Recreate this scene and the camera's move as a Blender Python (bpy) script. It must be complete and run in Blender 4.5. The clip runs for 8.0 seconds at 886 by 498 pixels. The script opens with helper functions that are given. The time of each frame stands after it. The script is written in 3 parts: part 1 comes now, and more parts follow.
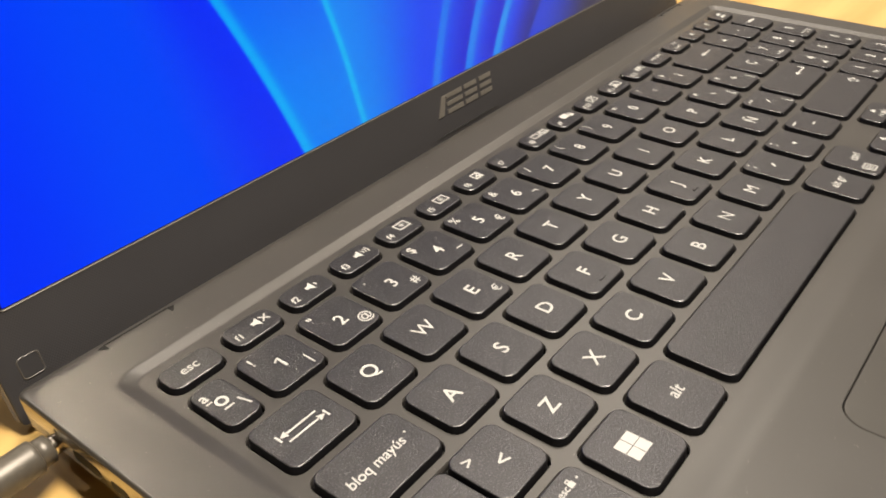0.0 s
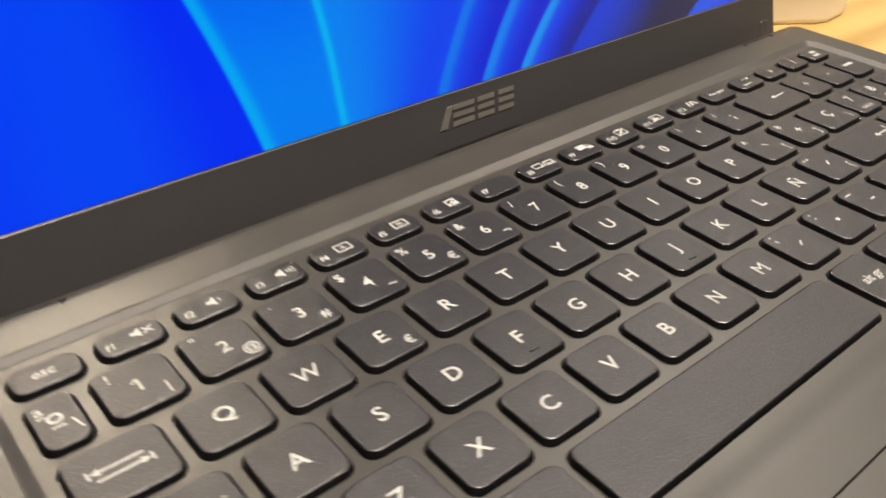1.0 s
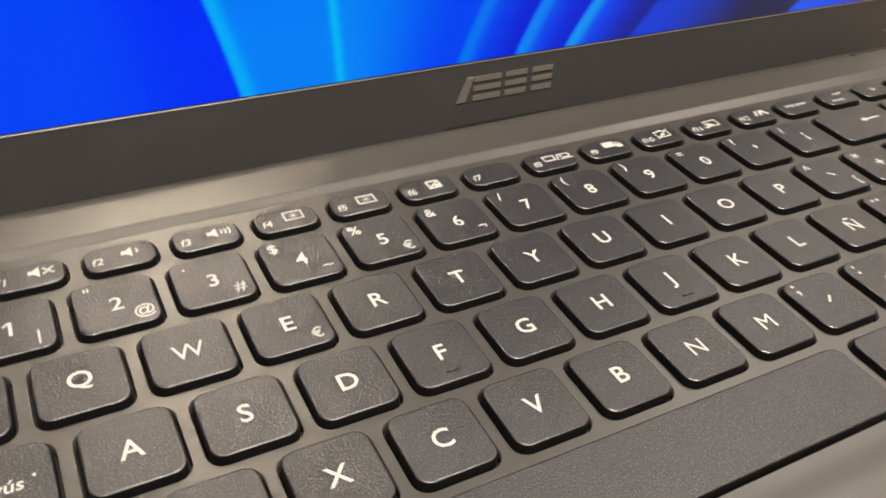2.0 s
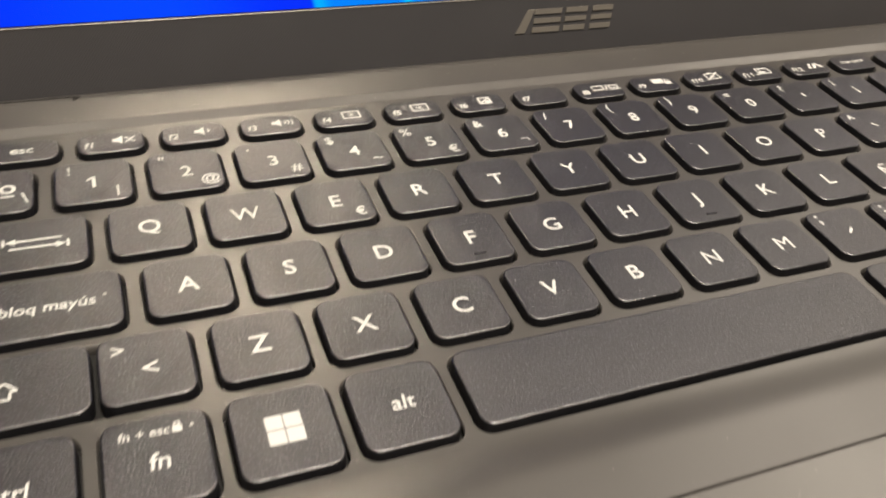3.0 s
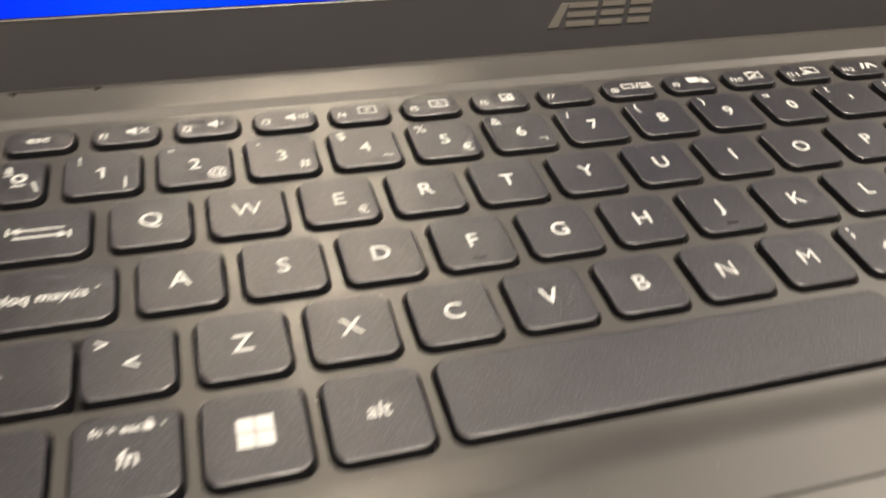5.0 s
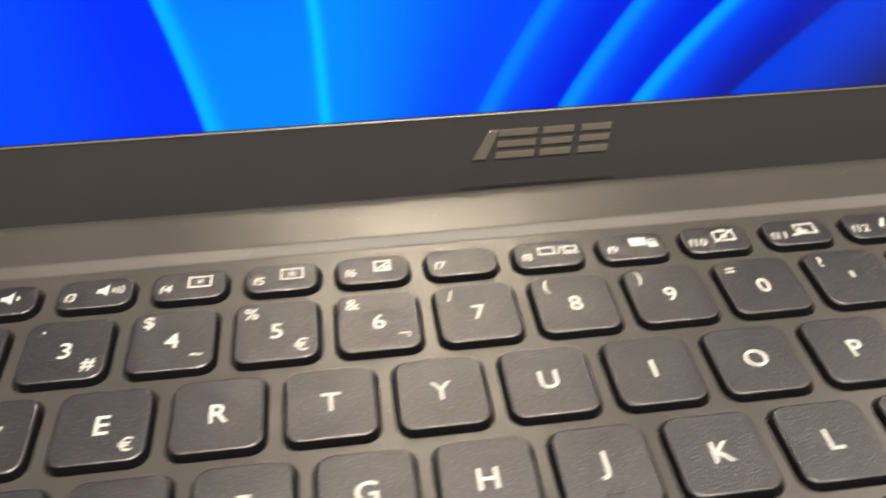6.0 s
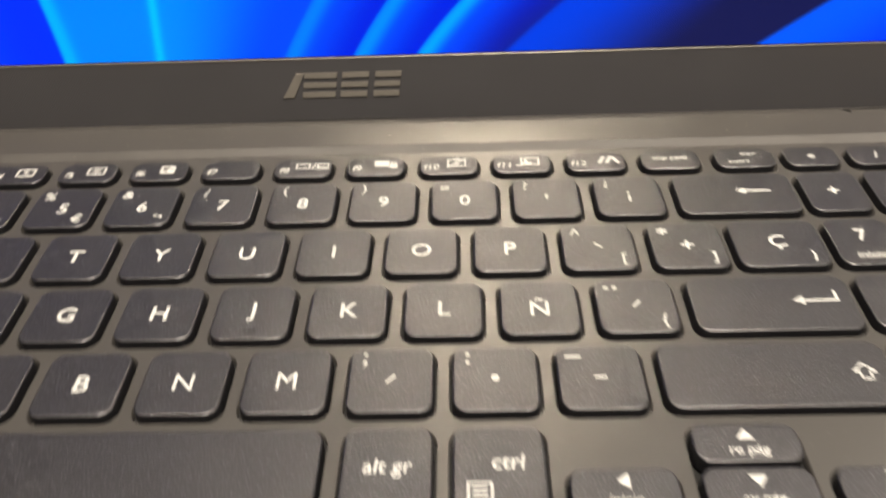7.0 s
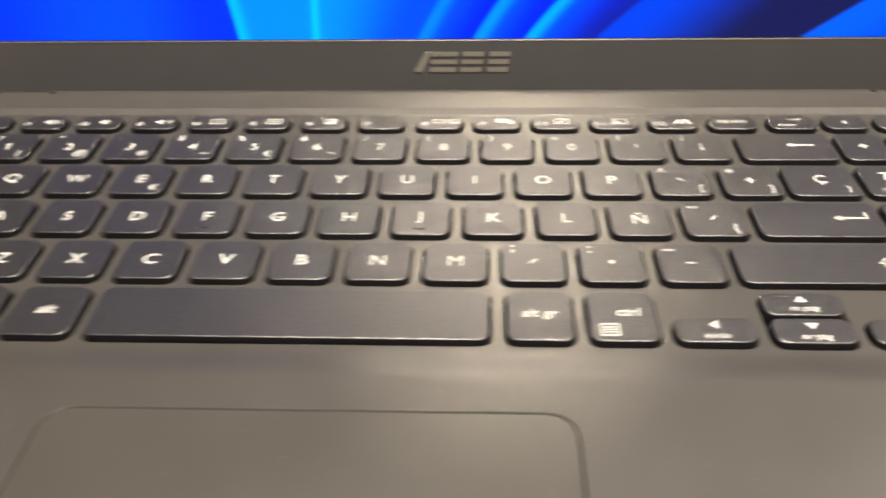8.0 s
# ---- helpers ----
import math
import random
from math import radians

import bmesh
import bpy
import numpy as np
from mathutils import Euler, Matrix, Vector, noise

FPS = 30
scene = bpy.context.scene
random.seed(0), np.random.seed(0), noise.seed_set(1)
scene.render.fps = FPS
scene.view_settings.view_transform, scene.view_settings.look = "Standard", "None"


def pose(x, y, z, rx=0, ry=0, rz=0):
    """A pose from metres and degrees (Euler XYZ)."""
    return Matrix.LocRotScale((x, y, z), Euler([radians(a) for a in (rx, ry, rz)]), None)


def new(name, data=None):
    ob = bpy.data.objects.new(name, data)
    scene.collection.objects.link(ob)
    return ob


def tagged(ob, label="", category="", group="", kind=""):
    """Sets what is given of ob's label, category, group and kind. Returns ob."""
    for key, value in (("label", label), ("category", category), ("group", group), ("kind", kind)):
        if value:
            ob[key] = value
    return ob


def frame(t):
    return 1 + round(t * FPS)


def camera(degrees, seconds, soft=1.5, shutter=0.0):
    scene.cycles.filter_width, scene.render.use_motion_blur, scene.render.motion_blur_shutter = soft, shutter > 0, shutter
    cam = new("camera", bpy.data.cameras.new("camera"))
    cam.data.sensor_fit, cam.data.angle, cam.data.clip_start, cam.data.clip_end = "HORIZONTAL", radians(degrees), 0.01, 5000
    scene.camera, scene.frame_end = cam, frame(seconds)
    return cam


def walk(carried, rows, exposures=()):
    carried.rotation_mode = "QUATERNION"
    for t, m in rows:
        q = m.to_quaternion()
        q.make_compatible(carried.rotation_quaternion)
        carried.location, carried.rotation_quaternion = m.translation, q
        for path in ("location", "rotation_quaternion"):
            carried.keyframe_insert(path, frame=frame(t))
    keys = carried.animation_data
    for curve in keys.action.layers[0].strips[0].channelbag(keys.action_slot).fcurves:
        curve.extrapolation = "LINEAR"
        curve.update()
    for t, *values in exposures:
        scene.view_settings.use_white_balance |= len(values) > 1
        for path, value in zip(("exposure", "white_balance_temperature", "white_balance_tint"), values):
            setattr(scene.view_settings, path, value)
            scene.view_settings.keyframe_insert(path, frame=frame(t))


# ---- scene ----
LENS = 55.6
H = 0.7675  # height of the key tops over the floor
ROWS = [
    (0.0, -0.1002, -0.1012, 0.1257, -51.49, -33.46, -1.30),
    (0.3, -0.0950, -0.1034, 0.1284, -49.55, -33.98, 0.07),
    (0.5, -0.0853, -0.1072, 0.1273, -47.10, -33.83, 0.42),
    (0.8, -0.0622, -0.1104, 0.1255, -43.98, -34.12, 1.60),
    (1.0, -0.0452, -0.1159, 0.1214, -40.97, -34.40, 1.91),
    (1.2, -0.0317, -0.1230, 0.1189, -38.26, -34.45, 2.18),
    (2.3, 0.0057, -0.1170, 0.1097, -28.24, -38.04, 5.95),
    (2.5, 0.0060, -0.1217, 0.1075, -26.76, -38.34, 6.04),
    (2.8, 0.0016, -0.1337, 0.1066, -25.57, -38.69, 6.57),
    (3.0, -0.0009, -0.1420, 0.1078, -24.85, -38.95, 6.77),
    (3.2, -0.0050, -0.1513, 0.1081, -24.28, -38.99, 6.86),
    (3.5, -0.0132, -0.1636, 0.1091, -24.07, -39.05, 7.23),
    (3.7, -0.0173, -0.1723, 0.1105, -23.89, -39.30, 7.28),
    (4.0, -0.0238, -0.1804, 0.1109, -23.84, -39.03, 7.48),
    (4.2, -0.0235, -0.1792, 0.1091, -23.53, -39.08, 7.41),
    (5.3, 0.0362, -0.1221, 0.1085, -15.76, -40.71, 3.27),
    (5.5, 0.0492, -0.1099, 0.1095, -13.79, -40.69, 2.44),
    (5.7, 0.0618, -0.0993, 0.1094, -11.65, -40.34, 1.64),
    (6.0, 0.0832, -0.0952, 0.1123, -7.43, -39.93, -0.16),
    (6.2, 0.1001, -0.1005, 0.1135, -5.10, -39.32, -0.86),
    (6.5, 0.1306, -0.1106, 0.1153, -1.44, -39.22, -2.08),
    (6.6, 0.1382, -0.1174, 0.1162, -0.70, -38.80, -2.11),
    (6.8, 0.1524, -0.1283, 0.1163, 0.97, -38.56, -2.29),
    (7.0, 0.1630, -0.1420, 0.1137, 2.39, -38.63, -2.66),
    (7.5, 0.1689, -0.1771, 0.1171, 3.80, -37.83, -2.33),
    (8.0, 0.1351, -0.2012, 0.1259, 3.20, -36.73, -1.56),
]
cam = camera(LENS, 8.0, soft=1.75, shutter=0.5)
walk(cam, [(t, pose(x, y, z + H, 90 + pitch, 0, yaw) @ pose(0, 0, 0, 0, 0, roll)) for t, x, y, z, yaw, pitch, roll in ROWS],
     exposures=((0.0, -0.2), (0.5, -0.28), (1.2, -0.33), (2.5, -0.22), (3.5, -0.12), (4.2, -0.1), (5.5, -0.03), (6.5, -0.08), (7.0, 0.0), (7.5, 0.18), (8.0, 0.3)))

# ---- light: three warm ceiling lamps in a closed room ----
WARM = (1.0, 0.875, 0.73)


def ceiling_area(name, x, y, sx, sy, watts):
    data = bpy.data.lights.new(name, "AREA")
    data.shape, data.size, data.size_y, data.energy, data.color = "RECTANGLE", sx, sy, watts, WARM
    ob = new(name, data)
    ob.matrix_world = pose(x, y, 2.535, 0, 0, 0)
    return ob


LAMPS = ((0.215, -0.44, 0.24, 0.85, 125), (-0.222, 2.15, 0.035, 0.035, 21), (1.75, 0.85, 0.3, 1.1, 24))
for lx, ly, lw, ll, watts in LAMPS:
    ceiling_area("lamp", lx, ly, lw, ll, watts)
world = bpy.data.worlds.new("world")
scene.world = world
world.use_nodes = True
world.node_tree.nodes["Background"].inputs[0].default_value = (0.5, 0.45, 0.4, 1)
world.node_tree.nodes["Background"].inputs[1].default_value = 0.05


# ---- materials ----
def material(name, colour, rough=0.5, metal=0.0, spots=None, grain=None, tone=None, spec=0.5):
    """grain: (scale, strength, distance) of a fine relief; tone: (scale, amount) of a soft change of colour; spots: (scale, cut, colour) of specks."""
    m = bpy.data.materials.new(name)
    m.use_nodes = True
    nt = m.node_tree
    n, l = nt.nodes, nt.links
    b = n["Principled BSDF"]
    b.inputs["Base Color"].default_value = (*colour, 1)
    b.inputs["Roughness"].default_value = rough
    b.inputs["Metallic"].default_value = metal
    b.inputs["Specular IOR Level"].default_value = spec
    co = n.new("ShaderNodeTexCoord")
    out = None
    if tone:
        t = n.new("ShaderNodeTexNoise")
        t.inputs["Scale"].default_value, t.inputs["Detail"].default_value = tone[0], 6
        l.new(co.outputs["Object"], t.inputs["Vector"])
        mix = n.new("ShaderNodeMix")
        mix.data_type = "RGBA"
        mix.inputs["A"].default_value = (*[c * (1 - tone[1]) for c in colour], 1)
        mix.inputs["B"].default_value = (*[c * (1 + tone[1]) for c in colour], 1)
        l.new(t.outputs["Fac"], mix.inputs["Factor"])
        out = mix.outputs["Result"]
        mr = n.new("ShaderNodeMapRange")
        mr.inputs["To Min"].default_value, mr.inputs["To Max"].default_value = rough - 0.05, rough + 0.05
        l.new(t.outputs["Fac"], mr.inputs["Value"])
        l.new(mr.outputs["Result"], b.inputs["Roughness"])
    if spots:
        t = n.new("ShaderNodeTexNoise")
        t.inputs["Scale"].default_value, t.inputs["Detail"].default_value = spots[0], 2
        l.new(co.outputs["Object"], t.inputs["Vector"])
        r = n.new("ShaderNodeMapRange")
        r.inputs["From Min"].default_value, r.inputs["From Max"].default_value = spots[1], spots[1] + 0.02
        l.new(t.outputs["Fac"], r.inputs["Value"])
        mix = n.new("ShaderNodeMix")
        mix.data_type = "RGBA"
        mix.inputs["A"].default_value = (*colour, 1)
        if out:
            l.new(out, mix.inputs["A"])
        mix.inputs["B"].default_value = (*spots[2], 1)
        l.new(r.outputs["Result"], mix.inputs["Factor"])
        out = mix.outputs["Result"]
    if out:
        l.new(out, b.inputs["Base Color"])
    if grain:
        t = n.new("ShaderNodeTexNoise")
        t.inputs["Scale"].default_value, t.inputs["Detail"].default_value = grain[0], 3
        l.new(co.outputs["Object"], t.inputs["Vector"])
        bump = n.new("ShaderNodeBump")
        bump.inputs["Strength"].default_value, bump.inputs["Distance"].default_value = grain[1], grain[2]
        l.new(t.outputs["Fac"], bump.inputs["Height"])
        l.new(bump.outputs["Normal"], b.inputs["Normal"])
    return m


DECK = material("deck_plastic", (0.027, 0.0252, 0.0234), 0.39, grain=(3500, 0.3, 0.00004), tone=(60, 0.07), spots=(1650, 0.752, (0.17, 0.16, 0.145)), spec=0.9)
SIDE = material("polished_side", (0.36, 0.33, 0.28), 0.2, metal=0.9, tone=(200, 0.05))
PAD = material("touchpad_plastic", (0.029, 0.0272, 0.0245), 0.36, grain=(4500, 0.15, 0.00002), tone=(45, 0.06), spots=(1650, 0.757, (0.17, 0.16, 0.145)), spec=0.95)
KEY = material("key_plastic", (0.0055, 0.0055, 0.0072), 0.36, grain=(2500, 1.0, 0.00012), spec=0.95)
KEY.node_tree.nodes["Principled BSDF"].inputs["IOR"].default_value = 1.5
KEY.node_tree.nodes["Principled BSDF"].inputs["Specular Tint"].default_value = (0.96, 0.96, 1.0, 1)
# key plastic again, darkened: the shade on the key sides is painted in
KEY_SHADE = material("key_side_shade", (0.0035, 0.0035, 0.0045), 0.45, tone=(300, 0.1), spec=0.25)
BLACK = material("black_plastic", (0.004, 0.004, 0.004), 0.6, tone=(300, 0.1), spec=0.2)
BEZEL = material("bezel_plastic", (0.0262, 0.0257, 0.0278), 0.5, tone=(80, 0.06), spots=(900, 0.77, (0.08, 0.075, 0.068)))
# paler than the frame: holds the highlight along the screen's edge as colour
RIM = material("pale_rim", (0.06, 0.056, 0.05), 0.35, tone=(200, 0.05))
RUBBER = material("rubber", (0.02, 0.02, 0.02), 0.4, tone=(200, 0.1))
BUMPER = material("bumper_rubber", (0.0245, 0.024, 0.0258), 0.55, tone=(200, 0.06))
LEGEND = material("legend_print", (0.36, 0.365, 0.355), 0.55, tone=(900, 0.04))
LOGO = material("logo_metal", (0.23, 0.215, 0.19), 0.42, metal=0.7, tone=(300, 0.06))
STEEL = material("plug_metal", (0.75, 0.70, 0.62), 0.25, metal=1.0, tone=(500, 0.05))
GRIP = material("plug_plastic", (0.085, 0.077, 0.064), 0.42, metal=0.3, tone=(420, 0.3), grain=(1500, 0.3, 0.0001))
CABLE = material("cable_rubber", (0.035, 0.033, 0.03), 0.42, tone=(150, 0.1))
BLUE = material("sticker_blue", (0.0, 0.058, 0.46), 0.5, tone=(100, 0.03), spec=0.06)
CYAN = material("sticker_light_blue", (0.0, 0.1, 0.56), 0.5, tone=(100, 0.03), spec=0.06)
WHITE = material("sticker_white", (0.6, 0.6, 0.6), 0.4, tone=(300, 0.03))
CREAM = material("cream_plastic", (0.88, 0.84, 0.74), 0.45, tone=(25, 0.05))
WALL = material("wall_paint", (0.08, 0.075, 0.068), 0.8, tone=(3, 0.05), grain=(90, 0.2, 0.001))
PALE = material("pale_wall_paint", (0.66, 0.64, 0.62), 0.8, tone=(3, 0.05), grain=(90, 0.2, 0.001))
CEIL = material("ceiling_paint", (0.3, 0.29, 0.27), 0.85, tone=(2, 0.04))
FLOOR = material("floor_tile", (0.14, 0.12, 0.10), 0.5, tone=(4, 0.12))
LAMPM = material("lamp_housing", (0.7, 0.7, 0.68), 0.5, tone=(8, 0.04))

# leathery grain of the keys: small patches differ in tone and gloss; palest flecks are painted glints
nt = KEY.node_tree
co, patch, tint, gloss_k = (nt.nodes.new(k) for k in ("ShaderNodeTexCoord", "ShaderNodeTexNoise", "ShaderNodeValToRGB", "ShaderNodeMapRange"))
patch.inputs["Scale"].default_value, patch.inputs["Detail"].default_value = 2700, 1
nt.links.new(co.outputs["Object"], patch.inputs["Vector"])
tint.color_ramp.elements[0].position, tint.color_ramp.elements[0].color = 0.44, (0.0012, 0.0012, 0.002, 1)
tint.color_ramp.elements[1].position, tint.color_ramp.elements[1].color = 0.72, (0.075, 0.075, 0.086, 1)
fleck = tint.color_ramp.elements.new(0.6)
fleck.color = (0.011, 0.011, 0.0145, 1)
for name, value in (("From Min", 0.38), ("From Max", 0.62), ("To Min", 0.44), ("To Max", 0.28)):
    gloss_k.inputs[name].default_value = value
nt.links.new(patch.outputs["Fac"], tint.inputs["Fac"])
nt.links.new(patch.outputs["Fac"], gloss_k.inputs["Value"])
nt.links.new(tint.outputs["Color"], nt.nodes["Principled BSDF"].inputs["Base Color"])
nt.links.new(gloss_k.outputs["Result"], nt.nodes["Principled BSDF"].inputs["Roughness"])

# the fine woven relief of the display frame
nt = BEZEL.node_tree
co = nt.nodes.new("ShaderNodeTexCoord")
heights = []
for turn in (38, -38):
    mp = nt.nodes.new("ShaderNodeMapping")
    mp.inputs["Rotation"].default_value = (0, radians(turn), 0)
    wv = nt.nodes.new("ShaderNodeTexWave")
    wv.inputs["Scale"].default_value = 520
    nt.links.new(co.outputs["Object"], mp.inputs["Vector"])
    nt.links.new(mp.outputs["Vector"], wv.inputs["Vector"])
    heights.append(wv.outputs["Fac"])
mul = nt.nodes.new("ShaderNodeMath")
mul.operation = "MULTIPLY"
nt.links.new(heights[0], mul.inputs[0])
nt.links.new(heights[1], mul.inputs[1])
bp = nt.nodes.new("ShaderNodeBump")
bp.inputs["Strength"].default_value, bp.inputs["Distance"].default_value = 0.45, 0.00007
nt.links.new(mul.outputs[0], bp.inputs["Height"])
nt.links.new(bp.outputs["Normal"], nt.nodes["Principled BSDF"].inputs["Normal"])


def wood_material():
    m = bpy.data.materials.new("light_wood")
    m.use_nodes = True
    n, l = m.node_tree.nodes, m.node_tree.links
    b = n["Principled BSDF"]
    co, mp = n.new("ShaderNodeTexCoord"), n.new("ShaderNodeMapping")
    mp.inputs["Scale"].default_value = (1.0, 9.0, 9.0)
    l.new(co.outputs["Object"], mp.inputs["Vector"])
    noise_a, wave = n.new("ShaderNodeTexNoise"), n.new("ShaderNodeTexWave")
    noise_a.inputs["Scale"].default_value, noise_a.inputs["Detail"].default_value = 7, 8
    wave.bands_direction = "Y"
    wave.inputs["Scale"].default_value, wave.inputs["Distortion"].default_value, wave.inputs["Detail"].default_value = 1.4, 7, 4
    l.new(mp.outputs["Vector"], noise_a.inputs["Vector"])
    l.new(mp.outputs["Vector"], wave.inputs["Vector"])
    add = n.new("ShaderNodeMath")
    add.operation = "MULTIPLY_ADD"
    add.inputs[1].default_value = 0.35
    l.new(wave.outputs["Fac"], add.inputs[0])
    l.new(noise_a.outputs["Fac"], add.inputs[2])
    ramp = n.new("ShaderNodeValToRGB")
    ramp.color_ramp.elements[0].position, ramp.color_ramp.elements[0].color = 0.3, (0.30, 0.185, 0.053, 1)
    ramp.color_ramp.elements[1].position, ramp.color_ramp.elements[1].color = 0.85, (0.45, 0.305, 0.108, 1)
    l.new(add.outputs[0], ramp.inputs["Fac"])
    l.new(ramp.outputs["Color"], b.inputs["Base Color"])
    b.inputs["Roughness"].default_value = 0.38
    bump = n.new("ShaderNodeBump")
    bump.inputs["Strength"].default_value, bump.inputs["Distance"].default_value = 0.2, 0.0004
    l.new(noise_a.outputs["Fac"], bump.inputs["Height"])
    l.new(bump.outputs["Normal"], b.inputs["Normal"])
    return m


WOOD = wood_material()

# ---- building helpers; lengths in millimetres from the middle of the Q key's top ----
MM = 0.001


def mesh_of(name, bm, mat, smooth=False):
    bmesh.ops.recalc_face_normals(bm, faces=bm.faces)
    if smooth:
        for f in bm.faces:
            f.smooth = True
    me = bpy.data.meshes.new(name)
    bm.to_mesh(me)
    bm.free()
    for mm in mat if isinstance(mat, (list, tuple)) else [mat]:
        me.materials.append(mm)
    return me


def part(name, bm, mat, parent=None, label="", smooth=False, at=(0, 0, 0)):
    me = bm if isinstance(bm, bpy.types.Mesh) else mesh_of(name, bm, mat, smooth)
    ob = new(name, me)
    ob.location = [c * MM for c in at]
    if parent:
        ob.parent = parent
    if label:
        tagged(ob, label)
    return ob


def thing(name, label, category, at=(0, 0, 0), **more):
    return tagged(new(name), label, category, **more) if not any(at) else _placed(tagged(new(name), label, category, **more), at)


def _placed(ob, at):
    ob.location = at
    return ob


def rr(x0, x1, y0, y1, r, n=5):
    """A rounded rectangle as a list of points, anticlockwise."""
    pts = []
    for cx, cy, a in ((x1 - r, y1 - r, 0), (x0 + r, y1 - r, 90), (x0 + r, y0 + r, 180), (x1 - r, y0 + r, 270)):
        for i in range(n + 1):
            w = radians(a + 90 * i / n)
            pts.append((cx + r * math.cos(w), cy + r * math.sin(w)))
    return pts


def ring(bm, pts, z):
    return [bm.verts.new((x * MM, y * MM, z * MM)) for x, y in pts]


def bridge(bm, a, b, smooth=True):
    n = len(a)
    for i in range(n):
        f = bm.faces.new((a[i], a[(i + 1) % n], b[(i + 1) % n], b[i]))
        f.smooth = smooth


def loop_edges(bm, vs):
    es = []
    for i, v in enumerate(vs):
        w = vs[(i + 1) % len(vs)]
        es.append(bm.edges.get((v, w)) or bm.edges.new((v, w)))
    return es


def prism(bm, pts, z0, z1, bevel=0.0):
    """A closed prism over a convex or plain outline, its upper edge chamfered."""
    lo = ring(bm, pts, z0)
    if bevel:
        cx, cy = sum(p[0] for p in pts) / len(pts), sum(p[1] for p in pts) / len(pts)
        mid = ring(bm, pts, z1 - bevel)
        inner = []
        for x, y in pts:
            d = math.hypot(x - cx, y - cy) or 1
            inner.append((x - (x - cx) / d * bevel, y - (y - cy) / d * bevel))
        hi = ring(bm, inner, z1)
        bridge(bm, lo, mid, False)
        bridge(bm, mid, hi, False)
    else:
        hi = ring(bm, pts, z1)
        bridge(bm, lo, hi, False)
    bm.faces.new(hi)
    bm.faces.new(lo[::-1])


def box(bm, x0, x1, y0, y1, z0, z1, bevel=0.0):
    prism(bm, [(x0, y0), (x1, y0), (x1, y1), (x0, y1)], z0, z1, bevel)


def tube(bm, pts, radius, n=10, caps=True):
    """A round tube along points."""
    rings = []
    for i, p in enumerate(pts):
        d = (Vector(pts[min(i + 1, len(pts) - 1)]) - Vector(pts[max(i - 1, 0)])).normalized()
        side = d.cross(Vector((0, 0, 1)))
        side = side.normalized() if side.length > 1e-4 else Vector((1, 0, 0))
        above = side.cross(d)
        r = radius[i] if isinstance(radius, (list, tuple)) else radius
        rings.append([bm.verts.new((Vector(p) + r * (math.cos(2 * math.pi * k / n) * side + math.sin(2 * math.pi * k / n) * above)) * MM) for k in range(n)])
    for a, b in zip(rings, rings[1:]):
        bridge(bm, a, b)
    if caps:
        bm.faces.new(rings[0][::-1])
        bm.faces.new(rings[-1])


def spline(pts, steps=8):
    out = []
    P = [pts[0], *pts, pts[-1]]
    for i in range(1, len(P) - 2):
        a, b, c, d = (Vector(P[i + k]) for k in (-1, 0, 1, 2))
        for s in range(steps):
            t = s / steps
            out.append(0.5 * ((2 * b) + (c - a) * t + (2 * a - 5 * b + 4 * c - d) * t * t + (3 * b - a - 3 * c + d) * t ** 3))
    out.append(Vector(pts[-1]))
    return out


# ---- the room ----
def slab(name, x0, x1, y0, y1, z0, z1, mat, **tags):
    bm = bmesh.new()
    box(bm, x0 * 1000, x1 * 1000, y0 * 1000, y1 * 1000, z0 * 1000, z1 * 1000)
    return tagged(new(name, mesh_of(name, bm, mat)), kind="structure", **tags)


slab("floor", -3, 3, -5.0, 4.4, -0.1, 0, FLOOR, label="plain brown floor of the room", category="floor")
slab("ceiling", -3, 3, -5.0, 4.4, 2.6, 2.7, CEIL, label="plain white ceiling of the room", category="ceiling")
slab("wall_north", -3, 3, 4.4, 4.5, 0, 2.6, WALL, label="plain dark brown wall", category="wall")
slab("wall_south", -3, 3, -5.1, -5.0, 0, 2.6, WALL, label="plain dark brown wall", category="wall")
slab("wall_west", -3.1, -3, -5.0, 4.4, 0, 2.6, WALL, label="plain dark brown wall", category="wall")
slab("wall_east", 3, 3.1, -5.0, 4.4, 0, 2.6, PALE, label="plain pale grey wall", category="wall")
for x, y, sx, sy, watts in LAMPS:
    bm = bmesh.new()
    box(bm, -sx * 520, sx * 520, -sy * 520, sy * 520, 0, 60, 4)
    lampo = new("ceiling_lamp", mesh_of("ceiling_lamp", bm, LAMPM))
    lampo.location = (x, y, 2.54)
    tagged(lampo, "warm-white panel lamp on the plain ceiling", "lamp", "ceiling lamps")

# ---- the table ----
table = thing("table", "light yellow wooden table under the laptop", "table", at=(0.1, 0.15, 0))
bm = bmesh.new()
prism(bm, rr(-800, 800, -450, 450, 12, 4), 722, 750, 2)
part("tabletop", bm, WOOD, table)
for sx in (-740, 740):
    for sy in (-390, 390):
        bm = bmesh.new()
        prism(bm, rr(sx - 28, sx + 28, sy - 28, sy + 28, 6, 3), 0, 722)
        part("leg", bm, WOOD, table)

# ---- the laptop ----
laptop = thing("laptop", "dark grey plastic laptop, open and switched on, on the wooden table", "laptop", at=(0, 0, H))
X0, X1, Y0, Y1 = -51.6, 303.4, -172.0, 55.6
XC = (X0 + X1) / 2
PITCH, RP = 19.05, 18.75
FLOOR_Z, TOP_Z = -1.45, -0.4

